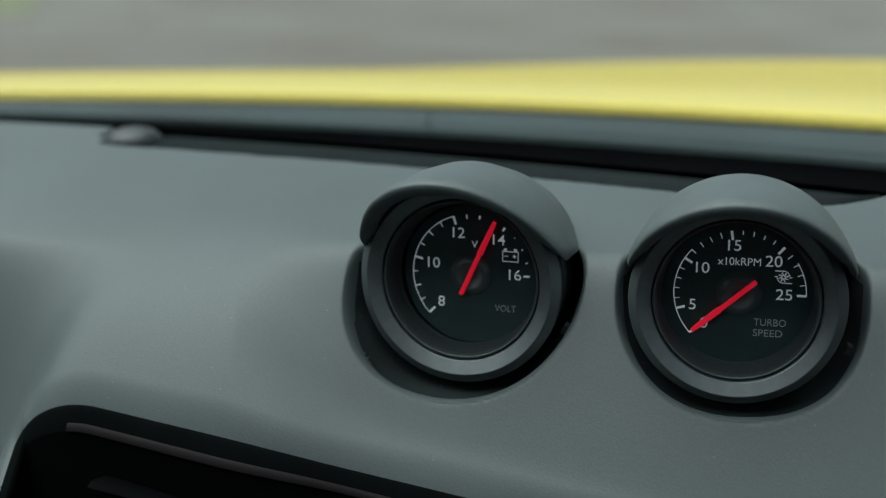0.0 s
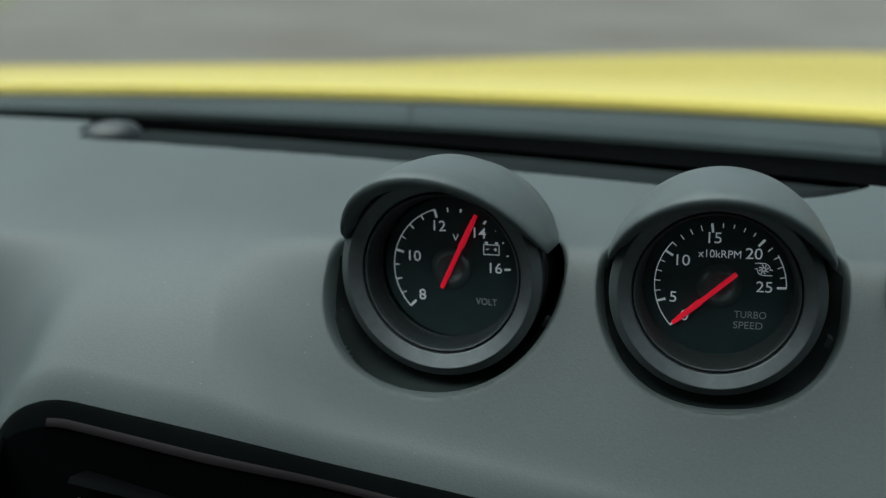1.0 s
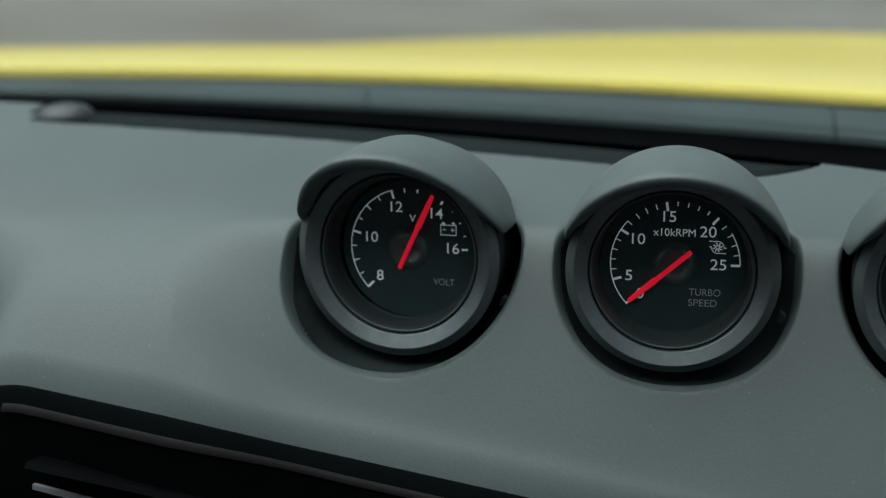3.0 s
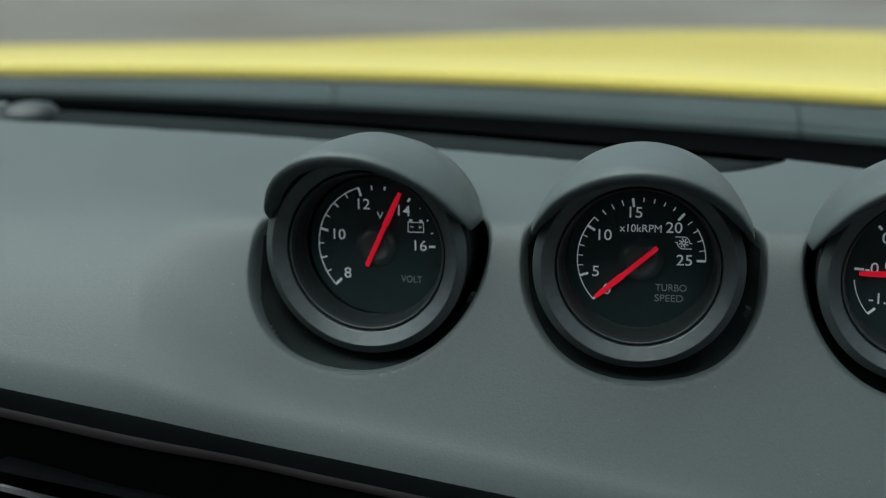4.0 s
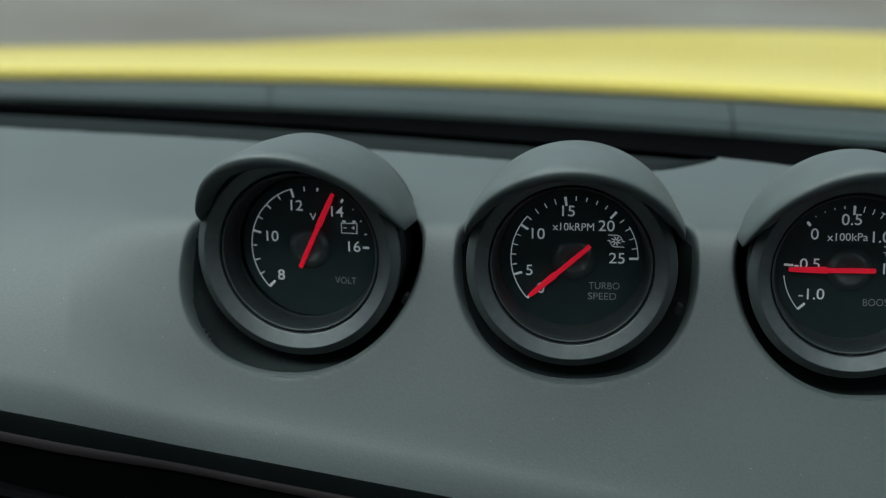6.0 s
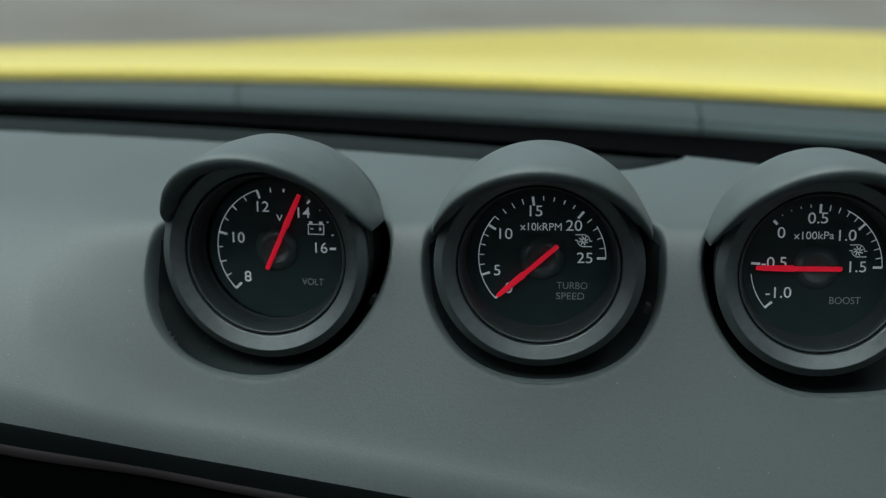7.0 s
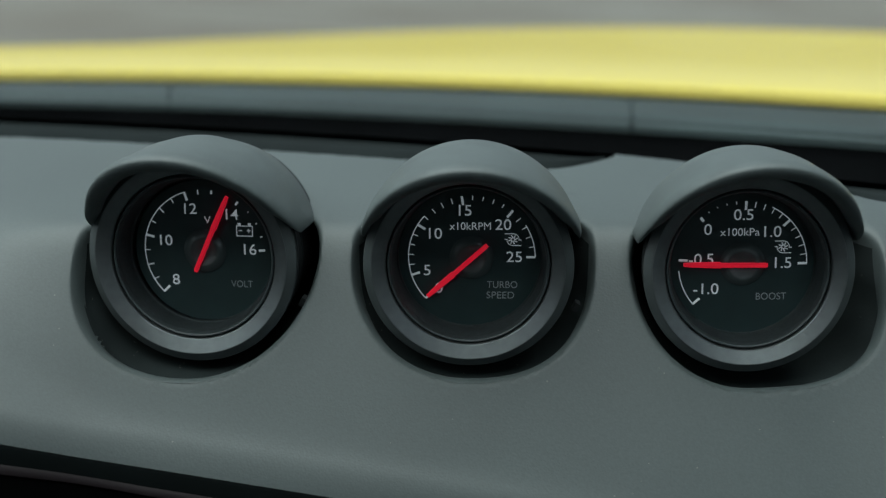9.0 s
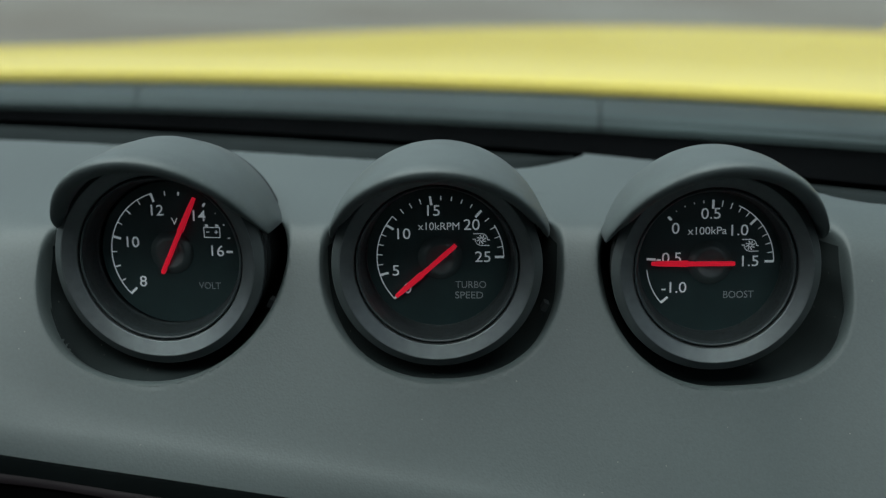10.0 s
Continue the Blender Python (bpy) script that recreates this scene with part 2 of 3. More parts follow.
def socket_sink(q, inset):
    """A surface point sunk into a socket, which widens behind its lip to clear the gauge."""
    fade = 1 - smooth(-0.003, 0.012, q.y)
    fall = socket_fall(q.x, q.y, inset) * fade
    wide = 1 + (0.03 + 0.11 * smooth(0.45, 0.9, -q.y / q.xy.length)) * smooth(0.001, 0.009, fall) * smooth(-0.005, -0.016, q.y)
    return Vector((q.x * wide, q.y * wide, max(-0.040, q.z - fall)))


def dash_point(x, y):
    p = Vector((x, y, dash_height(x, y)))
    # the demister slot
    w = slot_width(x)
    if w > 0.001:
        p.z -= 0.012 * smooth(-0.001, 0.001, y - dash_rear(x) + w)
    # the edge rolls into the mouth of the vents
    d = min(vent_top(x) + 0.0064 - y, x - VENT_X0 + 0.0070, VENT_X1 - x + 0.02)
    if d > 0:
        d = min(d, 0.013)
        p.z -= d * d / 0.0078
        p.z -= 5.0 * max(0.0, d - 0.0061)
    # the sockets that hold the gauges
    for k, (m, inv) in enumerate(zip(GAUGE_POSES, GAUGE_INV)):
        q = inv @ p
        inset = socket_inset(k, q.x, q.y)
        if inset > 0 and q.z > -0.040:
            p = m @ socket_sink(q, inset)
    return p


def spread(a, b, step):
    k = max(1, round((b - a) / step))
    return [a + (b - a) * i / k for i in range(k)]


# ---------- dashboard ----------
def in_vent(x, y):
    return VENT_X0 - 0.0004 < x < VENT_X1 and VENT_Y0 < y < vent_top(x) - 0.0001


def in_socket(x, y):
    """Inside the lip of a socket, where its own bands take over."""
    p = Vector((x, y, dash_height(x, y)))
    for k, inv in enumerate(GAUGE_INV):
        q = inv @ p
        if q.y < -0.001 and q.z > -0.03 and socket_inset(k, q.x, q.y) > 0.0013:
            return True
    return False


dashboard = thing("dashboard", pose(0, 0, 0), "dark grey grained plastic dashboard top with sockets for gauges", "dashboard")
xs = spread(-0.75, -0.25, 0.006) + spread(-0.25, -0.14, 0.0014) + spread(-0.14, -0.125, 0.0011) + spread(-0.125, 0.127, 0.0006) + spread(0.127, 0.14, 0.0013) + spread(0.14, 0.24, 0.003) + spread(0.24, 0.6, 0.008) + [0.6]
ss = spread(0.0, 0.22, 0.004) + spread(0.22, 0.45, 0.012) + spread(0.45, 0.50, 0.0035) + spread(0.50, 0.715, 0.0019) + spread(0.715, 0.78, 0.0022) + spread(0.78, 1.0, 0.0030) + spread(1.0, 2.0, 0.0125) + [2.0]


def dash_at(x, s):
    """s from 0 at the rear edge to 1 at the foot of the slope, then down the front."""
    yr = dash_rear(x)
    if s < 0.45:
        y = yr + (0.03 - yr) * s / 0.45
    elif s < 1.0:
        y = 0.03 - 0.17 * (s - 0.45) / 0.55
    else:
        p = dash_point(x, -0.14)
        return Vector((x, -0.14 - 0.03 * (s - 1.0), p.z - 0.38 * (s - 1.0)))
    return dash_point(x, y)


def y_of(x, s):
    yr = dash_rear(x)
    return yr + (0.03 - yr) * s / 0.45 if s < 0.45 else 0.03 - 0.17 * (s - 0.45) / 0.55


bm = grid_mesh(xs, ss, dash_at, lambda x, s: s > 1 or not (in_vent(x, y_of(x, s)) or in_socket(x, y_of(x, s))))
part("top_pad", bm, M_DASH, dashboard)
bm = grid_mesh(spread(-0.75, 0.6, 0.02) + [0.6], [0, 1, 2], lambda x, s: Vector((x, dash_rear(x) + (0.0, 0.006, 0.006)[s], dash_height(x, dash_rear(x)) + (0.0, -0.004, -0.08)[s])))
part("rear_lip", bm, M_FRIT, dashboard, "dark plastic rear lip")


def demister_point(x, s):
    yr = dash_rear(x)
    w = max(0.006, slot_width(x))
    y = yr - w + 0.0045 + (w - 0.0055) * s
    return Vector((x, y, dash_height(x, y) - 0.0022 - 0.0016 * math.cos(s * 8.0)))


for a, b in ((-0.262, 0.048), (0.114, 0.6)):
    part("demister_strip", grid_mesh(spread(a, b, 0.01) + [b], [i / 16 for i in range(17)], demister_point), M_SLOT, dashboard, "dark grey ribbed demister strip")


def socket_band(which, m, k0, k1, lift):
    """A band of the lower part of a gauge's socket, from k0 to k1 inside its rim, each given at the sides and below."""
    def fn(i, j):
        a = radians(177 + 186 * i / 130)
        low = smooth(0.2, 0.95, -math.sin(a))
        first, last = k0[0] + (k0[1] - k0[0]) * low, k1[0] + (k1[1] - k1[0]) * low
        # shade on the third socket's right: its dark band starts nearer the rim
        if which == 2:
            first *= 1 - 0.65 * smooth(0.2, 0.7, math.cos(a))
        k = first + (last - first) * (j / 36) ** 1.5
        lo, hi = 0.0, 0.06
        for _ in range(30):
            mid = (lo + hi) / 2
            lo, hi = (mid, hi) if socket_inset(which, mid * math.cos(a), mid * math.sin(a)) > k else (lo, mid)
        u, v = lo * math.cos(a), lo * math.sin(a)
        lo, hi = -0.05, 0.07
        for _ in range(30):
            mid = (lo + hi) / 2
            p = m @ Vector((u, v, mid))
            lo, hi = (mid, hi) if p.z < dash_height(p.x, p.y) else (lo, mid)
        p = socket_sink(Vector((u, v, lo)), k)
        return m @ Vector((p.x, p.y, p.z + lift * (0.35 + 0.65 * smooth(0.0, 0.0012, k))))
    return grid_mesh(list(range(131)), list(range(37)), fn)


# ---------- gauges ----------
def hood_mesh():
    bm = bmesh.new()
    rings = []
    steps = 72
    for i in range(steps + 1):
        a = radians(13.8 + 152.4 * i / steps)
        front = 0.0375 * math.sin(a) ** 0.9
        k = max(0.0, 1 - min(i, steps - i) / 6)
        front -= 0.0050 * (1 - math.sqrt(1 - min(0.98, k) ** 2))
        up = 0.0022 * math.sin(a) ** 2
        ri = 0.0300 + 0.0014 * smooth(0.022, 0.015, front)
        ro = 0.0338 + up * 0.8
        rc, nose = ri + 0.68 * (ro - ri), 0.0068
        prof = [(0.0040, -0.050), (0.0175, -0.042), (0.0260, -0.032), (0.0310 + up * 0.4, -0.018), (0.0332 + up, min(-0.002, front - 0.017)), (ro + up * 0.2, min(0.010, front - 0.013))]
        prof += [(rc + (ro - rc if j < 7 else rc - ri) * math.cos(math.pi * j / 14), front - nose + nose * math.sin(math.pi * j / 14)) for j in range(15)]
        prof += [(0.0314, min(0.0108, front - 0.0085)), (0.0308, min(-0.010, front - 0.018)), (0.0240, -0.030)]
        end = min(i, steps - i)
        shrink = (0.25, 0.72, 0.93)[end] if end < 3 else 1.0
        ring = []
        for r, z in prof:
            r = 0.0325 + (r - 0.0325) * shrink if z > -0.013 else r
            ring.append(bm.verts.new((r * math.cos(a), r * math.sin(a), z)))
        rings.append(ring)
    k = len(rings[0])
    for a, b in zip(rings, rings[1:]):
        for j in range(k):
            bm.faces.new((a[j], a[(j + 1) % k], b[(j + 1) % k], b[j]))
    bm.faces.new(rings[0])
    bm.faces.new(list(reversed(rings[-1])))
    return bm


def text_mesh(text, size, width=None):
    cu = bpy.data.curves.new("text", "FONT")
    cu.body, cu.size, cu.align_x, cu.align_y = text, size, "CENTER", "CENTER"
    cu.extrude = 0.00003
    cu.offset = 0.00001 if width is None else 0.0
    cu.resolution_u = 6
    ob = bpy.data.objects.new("text", cu)
    scene.collection.objects.link(ob)
    me = bpy.data.meshes.new_from_object(ob.evaluated_get(bpy.context.evaluated_depsgraph_get()))
    bpy.data.objects.remove(ob)
    bpy.data.curves.remove(cu)
    bm = bmesh.new()
    bm.from_mesh(me)
    bpy.data.meshes.remove(me)
    xs_, ys_ = [v.co.x for v in bm.verts], [v.co.y for v in bm.verts]
    cx, cy = (min(xs_) + max(xs_)) / 2, (min(ys_) + max(ys_)) / 2
    k = width / (max(xs_) - min(xs_)) if width else 1.08
    for v in bm.verts:
        v.co.x = (v.co.x - cx) * k
        v.co.y -= cy
    return bm


def printed(dial, name, bm, x, y, mat, label=""):
    ob = part(name, bm, mat, dial, label, smooth=False)
    ob.location = (x, y, 0.00025)
    return ob


def tick(dial, angle, length, width):
    bm = bmesh.new()
    box(bm, 0.019 - length / 2, 0, 0, length, width, 0.00008)
    ob = printed(dial, "tick_mark", bm, 0, 0, M_WHITE)
    ob.rotation_euler = (0, 0, radians(angle))


def arc(dial, a0, a1):
    bm = bmesh.new()
    k = max(6, int((a1 - a0) / 3))
    rows = []
    for i in range(k + 1):
        a = radians(a0 + (a1 - a0) * i / k)
        rows.append([bm.verts.new((r * math.cos(a), r * math.sin(a), z)) for r, z in ((0.0188, 0.00004), (0.0191, 0.00004), (0.0191, -0.00004), (0.0188, -0.00004))])
    for p, q in zip(rows, rows[1:]):
        for j in range(4):
            bm.faces.new((p[j], p[(j + 1) % 4], q[(j + 1) % 4], q[j]))
    printed(dial, "scale_arc", bm, 0, 0, M_WHITE)


def battery_icon():
    bm = bmesh.new()
    t = 0.00028
    w, h = 0.0049, 0.0031
    for cx, cy, sx, sy in ((0, h / 2, w, t), (0, -h / 2, w, t), (-w / 2, 0, t, h + t), (w / 2, 0, t, h + t), (-0.0016, 0.0021, 0.0010, 0.0007), (0.0016, 0.0021, 0.0010, 0.0007),
                           (-0.0013, 0.0001, 0.0010, t), (0.0013, 0.0001, 0.0011, t), (0.0013, 0.0001, t, 0.0011)):
        box(bm, cx, cy, 0, sx, sy, 0.00008)
    return bm


def turbo_icon():
    bm = bmesh.new()
    for i in range(8):
        a = math.pi * i / 4 + 0.2
        box(bm, 0.0009 * math.cos(a), 0.0009 * math.sin(a), 0, 0.0012, 0.00034, 0.00008, a + 0.35)
    for i in range(20):
        a = 2 * math.pi * (i + 0.5) / 20
        if (i + 0.5) / 20 % 0.5 < 0.27:
            box(bm, 0.0018 * math.cos(a), 0.0018 * math.sin(a), 0, 0.0006, 0.00022, 0.00008, a + math.pi / 2)
    for cx, cy, sx, sy in ((-0.0011, 0.0018, 0.0027, 0.00026), (-0.0021, 0.0001, 0.0009, 0.00026), (0.0011, -0.0018, 0.0027, 0.00026), (0.0021, -0.0001, 0.0009, 0.00026)):
        box(bm, cx, cy, 0, sx, sy, 0.00008)
    return bm


# how far each bezel sits off its dial's centre, and its size
BEZELS = [(-0.0009, 1.03), (-0.0007, 0.99), (0.0, 0.982)]


def gauge(which, label):
    m = GAUGE_POSES[which]
    off, size = BEZELS[which]
    g = thing("gauge", m, label, "gauge", "gauges on the dashboard")
    rings = [part("housing", lathe([(0.0285, -0.028), (0.0292, -0.018), (0.0292, -0.004), (0.0300, -0.0035), (0.0302, -0.002), (0.0296, -0.001), (0.0298, 0.0000), (0.0305, 0.0006), (0.0307, 0.0018), (0.0307, 0.0050), (0.0303, 0.0053), (0.0303, 0.0088)]), M_BLACK, g, "black plastic barrel", sharp=20),
             part("chamfer", lathe([(0.0302, 0.0084), (0.0308, 0.0085), (0.0311, 0.0088), (0.0312, 0.0093), (0.0310, 0.0098), (0.0289, 0.01115), (0.0287, 0.0113), (0.0284, 0.0108)]), M_EDGE, g, "dark outer chamfer of the bezel", sharp=14),
             part("bezel", lathe([(0.0240, 0.004), (0.0285, 0.006), (0.02872, 0.01115), (0.0286, 0.01135),
                         (0.0284, 0.01135), (0.0249, 0.0096), (0.0246, 0.0093), (0.0245, 0.0088), (0.0245, 0.0062)], closed=True), M_SATIN, g, "satin black bezel ring", sharp=14),
             part("inner_ring", lathe([(0.0244, 0.0062), (0.0243, 0.0076), (0.02405, 0.0086), (0.0237, 0.0088), (0.0234, 0.0085), (0.02325, 0.0078), (0.0230, 0.0066)]), M_INNER, g, "glossy black inner ring", sharp=25),
             part("dial_surround", lathe([(0.02315, 0.0068), (0.0229, 0.0064), (0.0221, 0.0012), (0.0218, 0.0004), (0.0216, 0.0002), (0.0216, -0.001)]), M_SURROUND, g, "matt black cone round the dial", sharp=25)]
    for ob in rings:
        ob.location, ob.scale = (off, 0, 0), (size, size, 1)
    dial = part("dial", disc(0.0219, 0.0), M_DIAL, g, "black dial with white scale", smooth=False)
    hub = part("hub", lathe([(0.0067, 0.0001), (0.0065, 0.0004), (0.0050, 0.0013), (0.0045, 0.0015), (0.0040, 0.0015), (0.0036, 0.0012), (0.0020, 0.0010), (0.00001, 0.0010)], 64), M_HUB, g, "round black needle hub")
    lens = part("lens", disc(0.0236, 0.0080), M_LENS, g, "clear lens", smooth=False)
    lens.visible_shadow = False
    part("hood", hood_mesh(), M_HOOD, g, "grey plastic sun hood")
    bm = bmesh.new()
    box(bm, 0.0312, -0.0140, 0.0030, 0.0016, 0.0026, 0.0040, radians(-24))
    if which < 2:
        part("clip", bm, M_BLACK, g, "small black side clip")
    socket = part("gauge_socket", socket_band(which, m, (0.0, 0.0), (0.0020, 0.0012), 0.00015), M_DASH, dashboard, "rounded lip of a gauge socket")
    # the same wall as the lip, coloured darker to stand in for shade
    part("socket_shade", socket_band(which, m, (0.0018, 0.0010), (0.0110, 0.0125), 0.00010), M_SOCKET_SHADE, socket, "inner wall of the socket, shade put into its dark colour")
    return g, dial


def needle(g, tip, tail):
    tip, tail = Vector(tip) * 0.001, Vector(tail) * 0.001
    d = tip - tail
    bm = bmesh.new()
    rows = []
    for s, w, z0, z1 in ((0.0, 0.00058, 0.0012, 0.0020), (0.03, 0.00068, 0.0012, 0.0024), (0.55, 0.00068, 0.0012, 0.0024), (0.57, 0.00092, 0.0009, 0.0022), (0.9, 0.00074, 0.0008, 0.0018), (1.0, 0.00056, 0.0008, 0.0016)):
        x = s * d.length
        rows.append([bm.verts.new(c) for c in ((x, -w, z0), (x, -w, z1 - 0.0003), (x, -w * 0.6, z1), (x, w * 0.6, z1), (x, w, z1 - 0.0003), (x, w, z0))])
    for p, q in zip(rows, rows[1:]):
        for j in range(6):
            bm.faces.new((p[j], p[(j + 1) % 6], q[(j + 1) % 6], q[j]))
    bm.faces.new(rows[0])
    bm.faces.new(list(reversed(rows[-1])))
    ob = part("needle", bm, M_RED, g, "bright red needle")
    ob.location = (tail.x, tail.y, 0)
    ob.rotation_euler = (0, 0, math.atan2(d.y, d.x))


NUM = 0.0047
volt, dial = gauge(0, "round black volt gauge with red needle under grey hood")
for i in range(17):
    v = 8 + i / 2
    a = 224 - 29.2 * (v - 8) if v <= 12 else 107.2 - 26.35 * (v - 12)
    if v == 13.5:
        continue
    length, width = (0.0027, 0.00072) if v in (8, 10, 12) else (0.0017, 0.00034) if v < 12 and v != int(v) else (0.0020, 0.00042) if v < 12 else {12.5: (0.0014, 0.0004), 13: (0.0011, 0.0006), 14: (0.0013, 0.0007), 14.5: (0.0004, 0.0003), 15: (0.0005, 0.0005), 15.5: (0.0008, 0.0004), 16: (0.0020, 0.0007)}[v]
    tick(dial, a, length, width)
arc(dial, 107, 224)
for s, x, y in (("8", -9.6, -9.2), ("10", -12.1, 3.1), ("12", -3.9, 13.1), ("14", 9.1, 11.6), ("16", 14.3, 0.8)):
    printed(dial, "numeral", text_mesh(s, NUM), x * 0.001, y * 0.001, M_WHITE)
printed(dial, "unit_letter", text_mesh("V", 0.0031), 0.0013, 0.0097, M_WHITE)
printed(dial, "caption", text_mesh("VOLT", 0.0030, 0.0068), 0.0113, -0.0101, M_DIM)
printed(dial, "battery_symbol", battery_icon(), 0.0128, 0.0065, M_WHITE)
needle(volt, (8.0, 17.2), (-2.8, -6.3))

turbo, dial = gauge(1, "round black turbo speed gauge with red needle under grey hood")
for i in range(26):
    if 0 < i < 5:
        continue
    a = 222.5 if i == 0 else 196.9 - 9.81 * (i - 5)
    tick(dial, a, *((0.0027, 0.00072) if i % 5 == 0 else (0.0017, 0.00028) if i not in (16, 17, 18, 19) else (0.0013, 0.0003)))
arc(dial, 138, 222.5)
arc(dial, 0.7, 32)
for s, x, y in (("0", -9.9, -9.5), ("5", -13.4, -4.0), ("10", -10.8, 7.4), ("15", -1.9, 14.5), ("20", 9.4, 10.2), ("25", 12.7, 0.3)):
    printed(dial, "numeral", text_mesh(s, NUM), x * 0.001, y * 0.001, M_WHITE)
printed(dial, "caption", text_mesh("x10kRPM", 0.0033, 0.0123), -0.0004, 0.0097, M_WHITE)
printed(dial, "caption", text_mesh("TURBO", 0.0031, 0.0092), 0.0091, -0.0084, M_DIM)
printed(dial, "caption", text_mesh("SPEED", 0.0031, 0.0084), 0.0086, -0.0117, M_DIM)
printed(dial, "turbo_symbol", turbo_icon(), 0.0123, 0.0056, M_WHITE)
needle(turbo, (-13.3, -11.9), (4.7, 4.2))

boost, dial = gauge(2, "round black boost gauge with red needle under grey hood")
for i in range(26):
    v = -10 + i
    if v % 5 and v < 0:
        continue
    length, width = {-10: (0.0027, 0.00072), -5: (0.0027, 0.00072), 0: (0.0015, 0.0008), 1: (0.0004, 0.0003), 2: (0.0004, 0.0003), 3: (0.0006, 0.0003), 4: (0.0009, 0.0003)}.get(v, (0.0027, 0.00072) if v % 5 == 0 else (0.0018, 0.00028))
    tick(dial, 219.7 - 8.79 * i, length, width)
arc(dial, 186, 219.7)
arc(dial, 0.0, 64)
for s, x, y in (("-1.0", -10.7, -7.5), ("-0.5", -12.3, 1.6), ("0", -10.4, 10.6), ("0.5", 0.0, 14.9), ("1.0", 8.7, 9.7), ("1.5", 12.0, 0.2)):
    printed(dial, "numeral", text_mesh(s, NUM), x * 0.001, y * 0.001, M_WHITE)
printed(dial, "caption", text_mesh("x100kPa", 0.0033, 0.0116), -0.0010, 0.0097, M_WHITE)
printed(dial, "caption", text_mesh("BOOST", 0.0031, 0.0090), 0.0087, -0.0100, M_DIM)
printed(dial, "turbo_symbol", turbo_icon(), 0.0119, 0.0050, M_WHITE)
needle(boost, (-17.6, 0.1), (7.2, -0.2))

# ---------- air vents at the foot of the slope ----------
vent = thing("air_vent", pose(-0.1, -0.08, 0.87), "black air vent with slats set into the dashboard", "air vent")


VENT_AT = Vector((-0.1, -0.08, 0.87))
path = [(VENT_X0, VENT_Y0 + 0.0778 * i / 12) for i in range(12)]
path += [(x, vent_top(x)) for x in [-0.192 - 0.0260 * math.cos(math.pi / 2 * i / 14) for i in range(15)] + spread(-0.192, VENT_X1, 0.004)[1:] + [VENT_X1]]
inward = []
for i in range(len(path)):
    p, q = Vector(path[max(0, i - 1)]), Vector(path[min(len(path) - 1, i + 1)])
    d = (q - p).normalized()
    inward.append(Vector((d.y, -d.x)))


def along_vent(first, offsets, closed=False, lift=0.0):
    """A band that follows the mouth of the vents: (inset, height over the surface) pairs."""
    def fn(i, k):
        inset, up = offsets[k % len(offsets)]
        p = Vector(path[i]) + inward[i] * inset
        return Vector((p.x, p.y, dash_height(p.x, p.y) + up + lift * (1 - smooth(10, 16, i)))) - VENT_AT
    return grid_mesh(list(range(first, len(path))), list(range(len(offsets) + (1 if closed else 0))), fn)


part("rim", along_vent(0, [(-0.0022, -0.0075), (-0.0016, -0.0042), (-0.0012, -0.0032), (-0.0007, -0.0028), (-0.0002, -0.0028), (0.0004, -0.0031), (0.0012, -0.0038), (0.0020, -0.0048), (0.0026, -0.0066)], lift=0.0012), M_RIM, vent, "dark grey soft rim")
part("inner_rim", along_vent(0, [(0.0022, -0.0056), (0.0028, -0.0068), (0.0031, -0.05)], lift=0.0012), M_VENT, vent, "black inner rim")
part("trim_strip", along_vent(23, [(0.0025 + 0.0008 * math.cos(2 * math.pi * k / 10), -0.0046 + 0.0007 * math.sin(2 * math.pi * k / 10)) for k in range(10)], True), M_TRIM, vent, "thin grey trim strip")
for i in range(5):
    def slat_point(x, k, i=i):
        y = vent_top(x) - 0.0085 - 0.006 * i - 0.006 * smooth(-0.150, -0.185, x)
        z = dash_height(x, vent_top(x)) - 0.0235 - 0.0115 * i + 0.003 * smooth(-0.150, -0.185, x)
        return Vector((x, y + (0.0, 0.002, 0.020, 0.018)[k % 4], z + (0.0, 0.0012, -0.003, -0.0045)[k % 4])) - VENT_AT
    bm = grid_mesh(spread(-0.188 + 0.003 * i, VENT_X1, 0.006) + [VENT_X1], [0, 1, 2, 3, 4], slat_point)
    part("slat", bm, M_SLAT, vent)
bm = bmesh.new()
box(bm, 0, 0, 0, 0.022, 0.0014, 0.0016)
ob = part("vane_tab", bm, M_CHROME, vent, "silver vane tab")
ob.location = Vector((-0.1800, -0.0386, 0.8800)) - VENT_AT
ob.rotation_euler = (0, radians(8.5), radians(-4))
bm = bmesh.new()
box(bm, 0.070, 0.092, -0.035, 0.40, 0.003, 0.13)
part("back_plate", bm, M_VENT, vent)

# ---------- light sensor dome on the dashboard ----------
sensor = thing("light_sensor", pose(-0.251, 0.126, dash_height(-0.251, 0.126) - 0.002), "small grey dome sensor on the dashboard top", "sensor")
part("dome", lathe([(0.0120, -0.004), (0.0120, 0.001), (0.0112, 0.0028), (0.0085, 0.0050), (0.004, 0.0061), (0.00001, 0.0065)], 48), M_SENSOR, sensor)

# ---------- the car round it ----------
car = thing("car", pose(-0.24, 0, 0), "yellow sports car seen from inside through its windscreen", "car")
OFF = Vector((-0.24, 0, 0))


